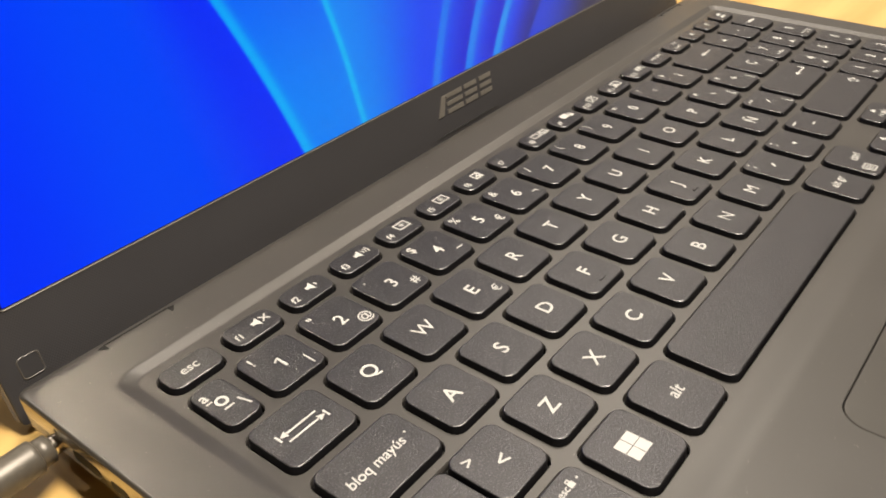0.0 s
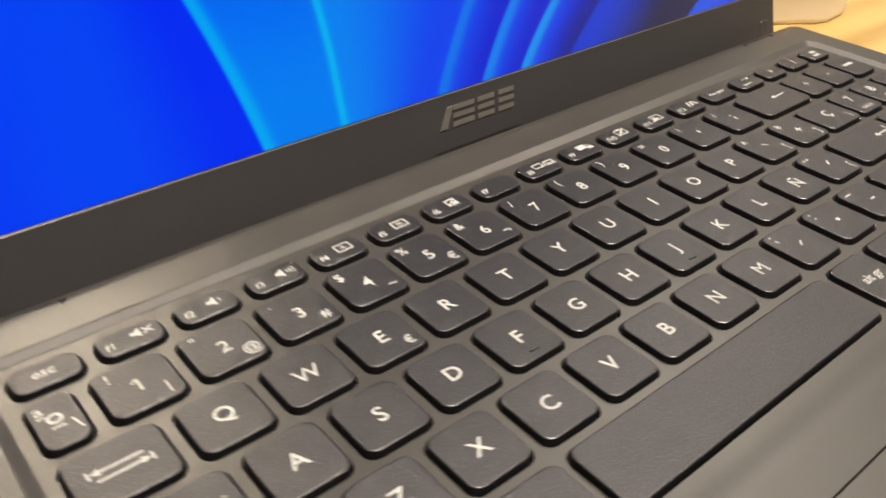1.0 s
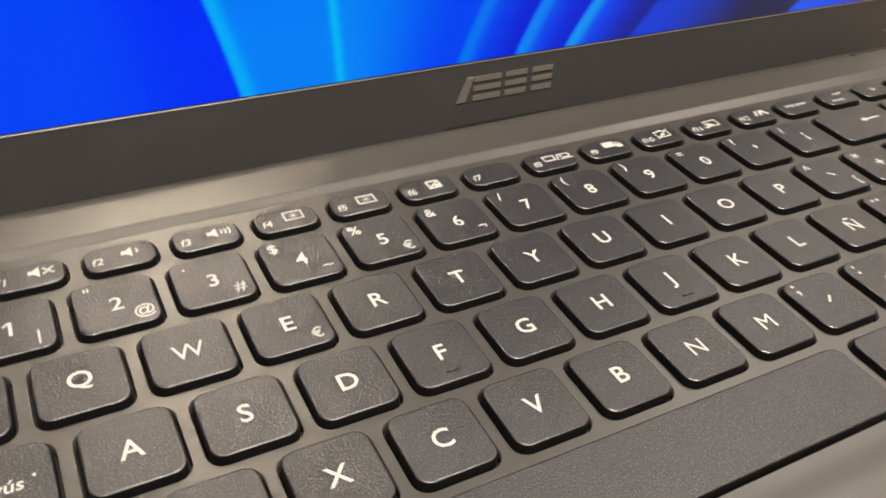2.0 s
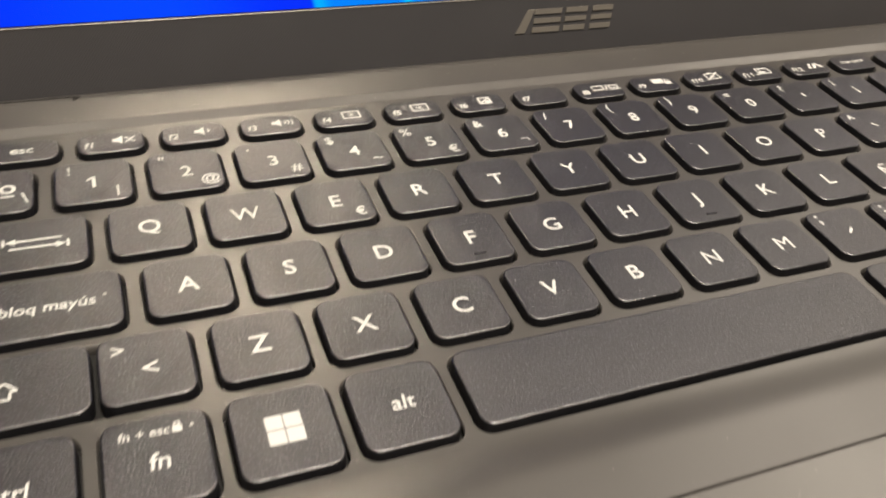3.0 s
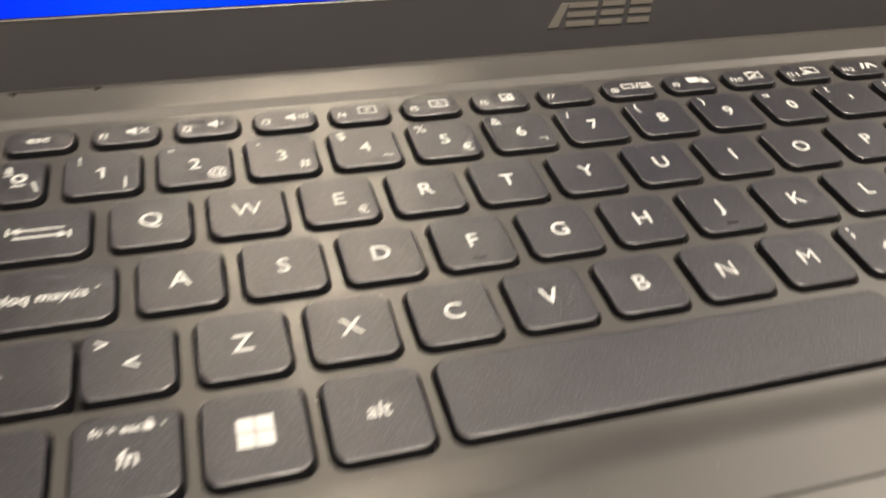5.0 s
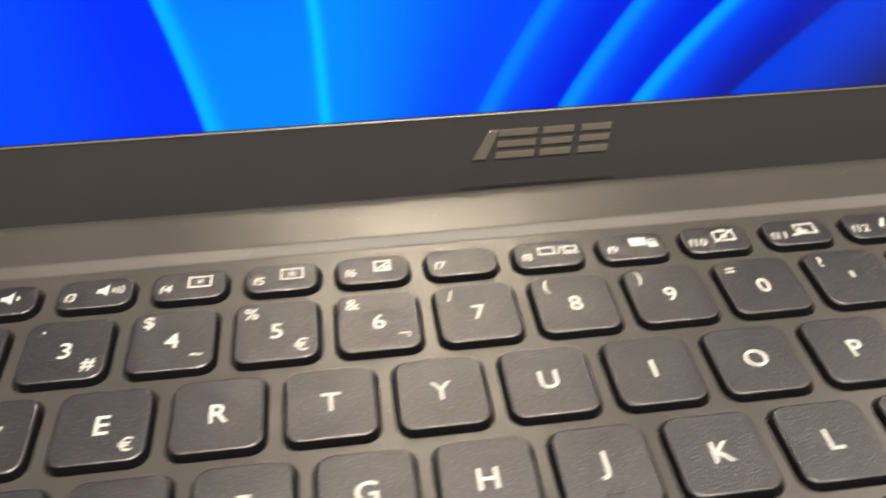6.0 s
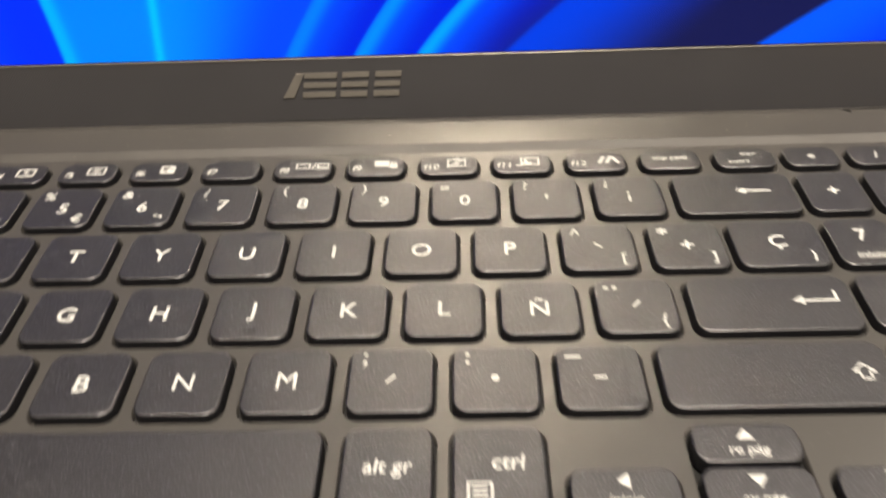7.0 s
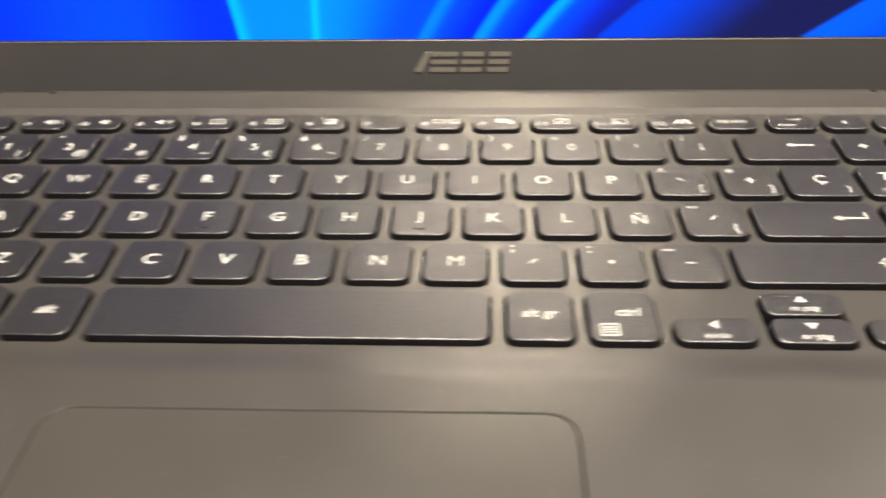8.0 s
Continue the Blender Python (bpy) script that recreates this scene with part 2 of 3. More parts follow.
# keys: left, right, front, back, legends
ROW_Y = {"n": 18.75, "q": 0.0, "a": -18.75, "z": -37.5}
ROW_X = {"n": -9.6, "q": 0.0, "a": 5.0, "z": 14.65}
HW = 7.75
KEYCAPS = []
N_LEFT = "!\"·$%&/()=?¿"
N_RIGHT = "|@#~€¬"
for i, c in enumerate("1234567890'¡"):
    x = ROW_X["n"] + i * PITCH
    leg = [(c, 0.1, -0.4, 3.9)]
    leg.append((N_LEFT[i], -4.7, 5.5 if c == "2" else 4.7, 3.0))
    if i < 6:
        leg.append((N_RIGHT[i], 4.7, -4.4, 3.0))
    if c == "'":
        leg[0] = (c, 0.1, 0.3, 5.0)
    KEYCAPS.append((x - HW, x + HW, "n", leg, [("flag", 0, -0.4)] if c == "1" else []))
for i, c in enumerate("QWERTYUIOP`+"):
    x = ROW_X["q"] + i * PITCH
    leg = [(c, 0, 0, 4.1)]
    if c == "E":
        leg.append(("€", 4.6, -4.4, 2.7))
    if c == "`":
        leg = [("^", -4.6, 5.2, 3.6), ("[", 5.0, -4.4, 3.0)]
    if c == "+":
        leg += [("*", -4.6, 4.9, 4.0), ("]", 5.0, -4.4, 3.0)]
    KEYCAPS.append((x - HW, x + HW, "q", leg, [("slant", 0, 0.4, -0.8, 0.8, 0.8, -0.8)] if c == "`" else []))
for i, c in enumerate("ASDFGHJKLÑ´"):
    x = ROW_X["a"] + i * PITCH
    leg = [(c, 0, 0, 4.1)]
    if c == "´":
        leg = [("{", 5.0, -4.6, 3.0)]
    KEYCAPS.append((x - HW, x + HW, "a", leg, [("mark", 0, -5.2)] if c in "FJ" else [("slant", 0.2, 0.4, -0.8, -0.9, 0.7, 0.9), ("bar", -5.3, 5.2, 0.9, 0.9), ("bar", -3.6, 5.2, 0.9, 0.9)] if c == "´" else []))
for i, c in enumerate("ZXCVBNM,.-"):
    x = ROW_X["z"] + i * PITCH
    leg = [(c, 0, 0, 4.1)]
    icon = []
    if c in ",.-":
        leg = {",": [(";", -5.0, 4.9, 4.2)], ".": [(":", -5.0, 4.9, 4.2)], "-": []}[c]
        icon = {",": [("slant", 0.1, 0, -0.9, -0.8, 0.7, 0.9)], ".": [("dot", 0, 0)], "-": [("bar", 0, -0.2, 2.3, 0.6), ("bar", -4.6, 4.9, 3.0, 0.6)]}[c]
    KEYCAPS.append((x - HW, x + HW, "z", leg, icon))
KEYCAPS += [
    (-30.3, -21.2, "n", [("a", -2.6, 3.9, 3.0), ("o", -0.4, 0.6, 4.6), ("\\", 2.9, -3.0, 3.6)], [("bar", -2.6, 2.0, 1.6, 0.4), ("bar", -0.4, -2.0, 2.6, 0.5)]),
    (-30.3, -11.5, "q", [], [("tab", 0, 0)]),
    (-30.3, -6.6, "a", [("bloq mayús", -0.8, -0.2, 2.55), ("•", 8.9, 0.9, 1.6)], []),
    (-30.3, -13.0, "z", [], [("shift", -4.2, -0.2)]),
    (-11.9, 3.4, "z", [("<", 0.6, -0.6, 3.7), (">", -4.3, 4.4, 3.0)], []),
    (211.0, 238.2, "n", [], [("arrow_left", 4.2, 0.8, 8)]),
    (219.3, 238.2, "q", [("Ç", 0, 0.2, 4.0), ("}", 6.4, -4.4, 2.6)], []),
    (206.3, 238.2, "a", [], [("arrow_return", 8.5, 0.5, 9)]),
    (197.0, 238.2, "z", [], [("shift", 15.5, 0)]),
]
FY0, FY1, BY0, BY1 = 29.5, 37.7, -65.7, -48.7
FN = ["", "f1", "f2", "f3", "f4", "f5", "f6", "f7", "f8", "f9", "f10", "f11", "f12", "", ""]
for i in range(15):
    x = -30.3 + i * 18.12
    leg, icon = [], []
    if i == 0:
        leg = [("esc", -0.4, 0.2, 2.7)]
    elif i == 13:
        leg = [("imp pant", 0, 0.7, 1.75)]
    elif i == 14:
        leg = [("supr", 1.2, 1.9, 1.6), ("insert", -1.8, -1.6, 1.6)]
    else:
        leg = [(FN[i], -4.6 if i < 10 else -4.3, -1.0, 2.25)]
        icon = [(f"icon{i}", 1.0, 0.4)]
    KEYCAPS.append((x, x + 14.3, (FY0, FY1), leg, icon))
NUM = [(240.2, 253.8), (255.8, 269.4), (271.4, 285.0)]
for (a, b), c in zip(NUM, ("*", "/", "")):
    KEYCAPS.append((a, b - 0.8, (FY0, FY1), [(c, 0, 0, 3.0)] if c else [], [] if c else [("bar", 0.6, 1.2, 3.0, 1.6), ("bar", -0.6, -1.4, 4.0, 1.2)]))
for (a, b), c in zip(NUM, ("+", "-", "bloq")):
    KEYCAPS.append((a, b, "n", [(c, 0, 0.3, 4.0)] if len(c) == 1 else [], [] if len(c) == 1 else [("bar", 0, 0.8, 6.0, 1.5)]))
for (a, b), c, w in zip(NUM, "789", ("inicio", "", "re pág")):
    KEYCAPS.append((a, b, "q", [(c, 0, 2.2, 4.0)] + ([(w, 0, -4.6, 2.1)] if w else []), [("up", 0, -4.2)] if c == "8" else []))
for (a, b), c in zip(NUM, "456"):
    KEYCAPS.append((a, b, "a", [(c, 0.6, 2.0, 4.0)], [("left", -0.6, -4.4)] if c == "4" else [("right", 0, -4.4)] if c == "6" else []))
for (a, b), c, w in zip(NUM, "123", ("fin", "", "av pág")):
    KEYCAPS.append((a, b, "z", [(c, 0.6, 1.8, 4.0)] + ([(w, 0, -4.6, 2.2)] if w else []), [("down", 0, -4.4)] if c == "2" else []))
for (a, b), c, w in zip(NUM, ("0", ".", ""), ("insert", "supr", "intro")):
    KEYCAPS.append((a, b, (BY0, BY1), ([(c, 0, 2.4, 4.0)] if c else []) + [(w, 0, -4.6, 2.0)], []))
KEYCAPS += [
    (-30.3, -15.9, (BY0, BY1), [("ctrl", -2.0, -0.6, 2.9)], []),
    (-12.4, 3.5, (BY0, BY1), [("fn", 0.2, -0.6, 3.2), ("fn + esc", -1.6, 5.2, 1.75), ("•", 5.6, 5.2, 1.6)], [("lock", 3.4, 5.3)]),
    (6.7, 23.0, (BY0, BY1), [], [("panes", 0, 0.3)]),
    (26.0, 42.4, (BY0, BY1), [("alt", 0.2, 0.2, 3.0)], []),
    (45.6, 137.2, (BY0, BY1), [], []),
    (141.0, 156.0, (BY0, BY1), [("alt gr", 0, 0.4, 2.8)], []),
    (159.4, 174.6, (BY0, BY1), [("ctrl", 1.4, 1.0, 2.9)], [("menu", -3.2, -4.8)]),
    (178.1, 195.5, (BY0, -57.6), [("inicio", 0, -2.0, 1.9)], [("left", 0, 1.6)]),
    (199.2, 217.0, (-56.6, BY1), [("re pág", 0, -1.6, 1.9)], [("up", 0, 1.5)]),
    (199.2, 217.0, (BY0, -57.6), [("av pág", 0, -2.0, 1.9)], [("down", 0, 1.5)]),
    (220.4, 238.0, (BY0, -57.6), [("fin", 0.4, -2.0, 1.9)], [("right", 0, 1.6)]),
]


def key_span(k):
    if isinstance(k[2], str):
        y = ROW_Y[k[2]]
        return k[0], k[1], y - HW, y + HW
    return k[0], k[1], k[2][0], k[2][1]


# deck: floor of the keyboard hollow with an opening for each key, sloped rim, top with an opening for the touchpad, rounded edge
RX0, RX1, RY0, RY1 = -37.2, 292.2, -77.0, 44.9
IX0, IX1, IY0, IY1 = -33.0, 288.2, -66.9, 41.0
TX0, TX1, TY0, TY1 = 47.2, 154.2, -160.0, -86.6
bm = bmesh.new()
wells = []
for k in KEYCAPS:
    a, b, c, d = key_span(k)
    if abs(a + 11.9) < 0.01 and k[2] == "z" or k[2] == (-56.6, BY1):
        continue
    if k[2] == "z" and abs(a + 30.3) < 0.01:
        b = 3.4
    if abs(a - 199.2) < 0.01 and k[2] == (BY0, -57.6):
        d = BY1
    r = 2.9 if d - c > 10 else 3.2
    wells.append(rr(a - 0.75, b + 0.75, c - 0.75, d + 0.75, r + 0.2, 4))
inner = ring(bm, rr(IX0, IX1, IY0, IY1, 3.5, 6), FLOOR_Z)
well_rings = [ring(bm, w, FLOOR_Z) for w in wells]
edges = loop_edges(bm, inner)
for w in well_rings:
    edges += loop_edges(bm, w)
bmesh.ops.triangle_fill(bm, use_beauty=True, use_dissolve=False, edges=edges, normal=(0, 0, 1))
for w, pts in zip(well_rings, wells):
    bridge(bm, ring(bm, pts, FLOOR_Z - 2.4), w)
last = inner
for s in (0.08, 0.16, 0.24, 0.32, 0.4, 0.5, 0.6, 0.7, 0.8, 0.9, 1.0):
    h = (lambda u: u * u * (3 - 2 * u))(min(1.0, max(0.0, (s - 0.04) / 0.92)))
    sharp = min(1.0, max(0.0, (s - 0.12) / 0.76))
    q = [a + (b - a) * s for a, b in zip((IX0, IX1, IY0, IY1, 3.5), (RX0, RX1, RY0, RY1, 5.0))]
    nxt = ring(bm, rr(*q[:4], q[4], 6), 0)
    for v in nxt:
        # straight slopes at the sides and the back, a soft one towards the palm rest
        soft_w = min(1.0, max(0.0, (-58 * MM - v.co.y) / (8 * MM)))
        v.co.z = (FLOOR_Z + (TOP_Z - FLOOR_Z) * (h * soft_w + sharp * (1 - soft_w))) * MM
    bridge(bm, last, nxt)
    last = nxt
pad_pts = rr(TX0 - 0.35, TX1 + 0.35, TY0 - 0.35, TY1 + 0.35, 6.2, 8)
pad_ring = ring(bm, pad_pts, TOP_Z)
outer = ring(bm, rr(X0 + 0.9, X1 - 0.9, Y0 + 0.9, Y1 - 0.9, 2.2, 8), TOP_Z)
bmesh.ops.triangle_fill(bm, use_beauty=True, use_dissolve=False, edges=loop_edges(bm, last) + loop_edges(bm, pad_ring) + loop_edges(bm, outer), normal=(0, 0, 1))
bridge(bm, ring(bm, pad_pts, TOP_Z - 1.2), pad_ring)
prev = outer
BACK = 3.4  # the back edge rolls down towards the lid
for inset, roll, z in ((0.62, 0.3, TOP_Z - 0.06), (0.45, 1.0, TOP_Z - 0.16), (0.3, 1.8, TOP_Z - 0.32), (0.15, 2.6, TOP_Z - 0.56), (0.0, BACK, TOP_Z - 0.95)):
    nxt = ring(bm, rr(X0 + inset, X1 - inset, Y0 + inset, Y1 + roll, 2.7 - inset, 8), z)
    bridge(bm, prev, nxt)
    prev = nxt
part("deck", bm, DECK, laptop, "dark grey matte plastic deck")

bm = bmesh.new()
prev = ring(bm, rr(X0 + 0.05, X1 - 0.05, Y0 + 0.05, Y1 + BACK - 0.05, 2.7, 8), TOP_Z - 0.95)
for inset, z in ((-0.1, -1.9), (0.0, -5.0), (0.1, -9.0), (2.2, -11.8), (5.5, -13.6), (11.0, -15.0)):
    nxt = ring(bm, rr(X0 + inset, X1 - inset, Y0 + inset, Y1 + BACK - inset, 3.1 + inset * 0.4, 8), z)
    bridge(bm, prev, nxt)
    prev = nxt
bm.faces.new(prev)
part("bottom_shell", bm, SIDE, laptop, "polished dark side and underside")
for fx in (X0 + 25, X1 - 25):
    for fy in (Y0 + 20, Y1 - 20):
        bm = bmesh.new()
        prism(bm, rr(fx - 12, fx + 12, fy - 4, fy + 4, 3.5, 4), -17.5, -14.9)
        part("rubber_foot", bm, RUBBER, laptop)
bm = bmesh.new()
box(bm, IX0, IX1, IY0, IY1, FLOOR_Z - 2.7, FLOOR_Z - 2.35)
part("key_bed", bm, BLACK, laptop, "black plate under the keys")
bm = bmesh.new()
prism(bm, rr(TX0, TX1, TY0, TY1, 5.9, 8), TOP_Z - 1.3, TOP_Z - 0.12, 0.25)
part("touchpad", bm, PAD, laptop, "smooth grey touchpad with rounded corners")
bm = bmesh.new()
box(bm, TX0 - 1, TX1 + 1, TY0 - 1, TY1 + 1, TOP_Z - 1.7, TOP_Z - 1.35)
part("touchpad_bed", bm, BLACK, laptop)
# openings in the left side: power jack, two ports
for name, y, w, z, h in (("port", 33.0, 9.5, -6.0, 3.2), ("port", 21.5, 5.5, -6.0, 2.6), ("port", -2.0, 12.0, -6.2, 4.5)):
    bm = bmesh.new()
    prism(bm, rr(y - w / 2, y + w / 2, z - h / 2, z + h / 2, 0.8, 3), 0, 1.2)
    bm.transform(Matrix(((0, 0, -1, 0), (1, 0, 0, 0), (0, 1, 0, 0), (0, 0, 0, 1))))
    part(name, bm, BLACK, laptop, at=(X0 + 1.15, 0, 0))
# hinge covers let into the rolled back edge: a thin dark seam with a small wedge-shaped gap at each end
for a, b in ((-30.2, -12.4), (2 * XC + 12.4, 2 * XC + 30.2)):
    bm = bmesh.new()
    box(bm, a, b, Y1 + 1.0, Y1 + 1.5, -4.0, TOP_Z - 0.12)
    hinge = part("hinge_cover", bm, BLACK, laptop, "thin dark seam of a hinge cover")
    for e, way in ((a, -1), (b, 1)):
        bm = bmesh.new()
        pts = [(e, Y1 - 0.9), (e + 0.5 * way, Y1 - 0.9), (e + 1.9 * way, Y1 + 0.9), (e, Y1 + 1.3)]
        prism(bm, pts if way > 0 else pts[::-1], -4.0, TOP_Z + 0.02)
        part("hinge_gap", bm, BLACK, hinge)

# keys
key_meshes = {}


def key_mesh(w, d):
    tag = (round(w, 2), round(d, 2))
    if tag not in key_meshes:
        bm = bmesh.new()
        rings = []
        for inset, z in ((0.36, 0.0), (0.22, -0.04), (0.08, -0.15), (0.0, -0.32), (-0.1, -3.2)):
            rings.append(ring(bm, rr(-w / 2 + inset, w / 2 - inset, -d / 2 + inset, d / 2 - inset, 2.6 - inset * 0.7, 5), z))
        bm.faces.new(rings[0])
        for a, b in zip(rings, rings[1:]):
            bridge(bm, b, a)
        # sides and lower bevel take the darkened copy as painted shade
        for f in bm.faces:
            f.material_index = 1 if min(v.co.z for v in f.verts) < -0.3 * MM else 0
        me = bpy.data.meshes.new("key")
        bmesh.ops.recalc_face_normals(bm, faces=bm.faces)
        bm.to_mesh(me)
        bm.free()
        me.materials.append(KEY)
        me.materials.append(KEY_SHADE)
        key_meshes[tag] = me
    return key_meshes[tag]


def text_into(bm, text, x, y, cap, italic=0.12):
    cu = bpy.data.curves.new("legend", "FONT")
    cu.body, cu.size, cu.resolution_u = text, cap / 0.72 * MM, 3
    cu.align_x, cu.align_y, cu.extrude, cu.shear = "CENTER", "CENTER", 0.015 * MM, italic if len(text) > 1 else 0.0
    cu.offset = 0.0 if text in "MWN" else 0.015 * cap * MM
    ob = new("legend", cu)
    bpy.context.view_layer.update()
    me = bpy.data.meshes.new_from_object(ob.evaluated_get(bpy.context.evaluated_depsgraph_get()))
    xs = [v.co.y for v in me.vertices]
    mid = (min(xs) + max(xs)) / 2 if xs and len(text) == 1 else 0.0
    me.transform(Matrix.Translation((x * MM, y * MM - mid, 0.03 * MM)))
    bm.from_mesh(me)
    bpy.data.objects.remove(ob)
    bpy.data.curves.remove(cu)
    bpy.data.meshes.remove(me)


def poly(bm, pts, x=0, y=0):
    prism(bm, [(x + a, y + b) for a, b in pts], 0.01, 0.045)


def bar(bm, x, y, w, h):
    poly(bm, [(-w / 2, -h / 2), (w / 2, -h / 2), (w / 2, h / 2), (-w / 2, h / 2)], x, y)


def frame_box(bm, x, y, w, h, t=0.35):
    bar(bm, x, y + h / 2 - t / 2, w, t)
    bar(bm, x, y - h / 2 + t / 2, w, t)
    bar(bm, x - w / 2 + t / 2, y, t, h - 2 * t)
    bar(bm, x + w / 2 - t / 2, y, t, h - 2 * t)


def stroke(bm, a, b, t=0.35, x=0, y=0):
    d = Vector((b[0] - a[0], b[1] - a[1])).normalized() * t / 2
    poly(bm, [(a[0] + d.y, a[1] - d.x), (b[0] + d.y, b[1] - d.x), (b[0] - d.y, b[1] + d.x), (a[0] - d.y, a[1] + d.x)], x, y)


def icon_into(bm, kind, x, y, *more):
    if kind == "flag":
        stroke(bm, (-1.25, 0.8), (-0.15, 1.75), 0.5, x, y)
    elif kind == "slant":
        stroke(bm, more[:2], more[2:], 0.6, x, y)
    elif kind == "dot":
        poly(bm, [(0.75 * math.cos(k * math.pi / 6), 0.75 * math.sin(k * math.pi / 6)) for k in range(12)], x, y)
    elif kind == "bar":
        bar(bm, x, y, more[0], more[1])
    elif kind in ("up", "down", "left", "right"):
        turn = {"up": 0, "left": 90, "down": 180, "right": 270}[kind]
        pts = [Matrix.Rotation(radians(turn), 2) @ Vector(p) for p in ((-1.5, -0.9), (1.5, -0.9), (0, 1.2))]
        poly(bm, [(p.x, p.y) for p in pts], x, y)
    elif kind == "tab":
        for s, yy in ((-1, 1.1), (1, -1.1)):
            bar(bm, x + (0.4 if s < 0 else -0.4), y + yy, 8.6, 0.5)
            poly(bm, [(s * 3.6, -0.95), (s * 5.4, 0), (s * 3.6, 0.95)][:: s], x, y + yy)
            bar(bm, x + s * 5.75, y + yy, 0.5, 2.2)
    elif kind == "arrow_left":
        w = more[0]
        bar(bm, x + 0.6, y, w - 1.2, 0.6)
        poly(bm, [(-w / 2, 0), (-w / 2 + 2.2, -1.2), (-w / 2 + 2.2, 1.2)], x, y)
    elif kind == "arrow_return":
        w = more[0]
        bar(bm, x + 0.6, y, w - 1.2, 0.6)
        poly(bm, [(-w / 2, 0), (-w / 2 + 2.2, -1.2), (-w / 2 + 2.2, 1.2)], x, y)
        bar(bm, x + w / 2 - 0.3, y + 1.5, 0.6, 2.4)
    elif kind == "shift":
        top = [(0, 2.0), (-2.0, 0.1), (-0.9, 0.1), (-0.9, -1.6), (0.9, -1.6), (0.9, 0.1), (2.0, 0.1)]
        for a, b in zip(top, top[1:] + top[:1]):
            stroke(bm, a, b, 0.42, x, y)
    elif kind == "panes":
        for sx in (-1, 1):
            for sy in (-1, 1):
                bar(bm, x + sx * 1.5, y + sy * 1.5, 2.8, 2.8)
    elif kind == "menu":
        frame_box(bm, x, y, 4.2, 4.0, 0.4)
        for k in (-0.8, 0, 0.8):
            bar(bm, x, y + k, 2.4, 0.35)
    elif kind == "lock":
        bar(bm, x, y - 0.3, 1.5, 1.2)
        frame_box(bm, x, y + 0.7, 1.0, 0.9, 0.25)
    elif kind.startswith("icon"):
        small = bmesh.new()
        small_icon(small, kind)
        small.transform(Matrix.Translation((x * MM, y * MM, 0)) @ Matrix.Diagonal((1.22, 1.22, 1, 1)))
        me = bpy.data.meshes.new("icon")
        small.to_mesh(me)
        small.free()
        bm.from_mesh(me)
        bpy.data.meshes.remove(me)


def small_icon(bm, kind, x=0, y=0):
    if kind in ("icon1", "icon2", "icon3"):
        poly(bm, [(-0.6, -0.5), (0.2, -0.5), (1.2, -1.4), (1.2, 1.4), (0.2, 0.5), (-0.6, 0.5)], x, y)
        if kind == "icon1":
            stroke(bm, (1.7, -0.9), (3.4, 0.9), 0.35, x, y)
            stroke(bm, (1.7, 0.9), (3.4, -0.9), 0.35, x, y)
        for k in range({"icon1": 0, "icon2": 1, "icon3": 3}[kind]):
            for s in (-1, 1):
                stroke(bm, (1.9 + k * 0.7, s * (0.5 + k * 0.25)), (2.2 + k * 0.7, 0), 0.28, x, y)
    elif kind in ("icon4", "icon5", "icon6", "icon10", "icon11"):
        frame_box(bm, x + 0.8, y + 0.2, 2.9 if kind == "icon6" else 3.8, 2.7, 0.42 if kind == "icon6" else 0.34)
        if kind in ("icon4", "icon5"):
            # a sun: a small disc, open for the lower setting, with eight short rays
            poly(bm, [(0.8 + 0.36 * math.cos(k * math.pi / 4), 0.2 + 0.36 * math.sin(k * math.pi / 4)) for k in range(8)], x, y)
            for a in range(8):
                c, s = math.cos(a * math.pi / 4), math.sin(a * math.pi / 4)
                far = 0.72 if kind == "icon4" else 0.85
                stroke(bm, (0.8 + 0.52 * c, 0.2 + 0.52 * s), (0.8 + far * c, 0.2 + far * s), 0.2, x, y)
        elif kind == "icon6":
            stroke(bm, (-0.3, -0.7), (1.9, 1.1), 0.38, x, y)
            bar(bm, x + 1.3, y - 0.35, 1.0, 0.9)
        elif kind == "icon10":
            # a crossed-out camera
            poly(bm, [(0.8 + 0.55 * math.cos(k * math.pi / 4), 0.1 + 0.55 * math.sin(k * math.pi / 4)) for k in range(8)], x, y)
            bar(bm, x + 0.8, y + 1.7, 1.4, 0.4)
            stroke(bm, (-1.3, -1.4), (2.9, 1.8), 0.34, x, y)
        else:
            # a frame with a pointer crossing its lower corner
            poly(bm, [(-1.2, -1.5), (1.4, -0.3), (0.3, 0.0), (0.0, 1.1)], x, y)
            bar(bm, x - 1.6, y - 1.2, 0.9, 0.5)
    elif kind == "icon8":
        frame_box(bm, x - 0.9, y + 0.3, 3.0, 2.0, 0.35)
        stroke(bm, (1.0, -0.8), (1.7, 1.3), 0.32, x, y)
        frame_box(bm, x + 3.2, y + 0.4, 2.4, 1.6, 0.35)
        bar(bm, x + 3.2, y - 0.75, 2.9, 0.3)
    elif kind == "icon9":
        bar(bm, x + 0.4, y + 0.6, 3.0, 2.0)
        bar(bm, x + 2.8, y - 0.4, 1.6, 1.3)
        frame_box(bm, x + 2.8, y + 0.6, 1.1, 1.0, 0.25)
    elif kind == "icon12":
        stroke(bm, (-0.3, -1.1), (0.9, 1.2), 0.7, x, y)
        stroke(bm, (1.2, -1.1), (2.3, 1.2), 0.7, x, y)
        stroke(bm, (2.5, 1.2), (3.7, -1.1), 0.7, x, y)


def slope_of(index):
    return ((index * 37) % 11 - 5) * 0.03


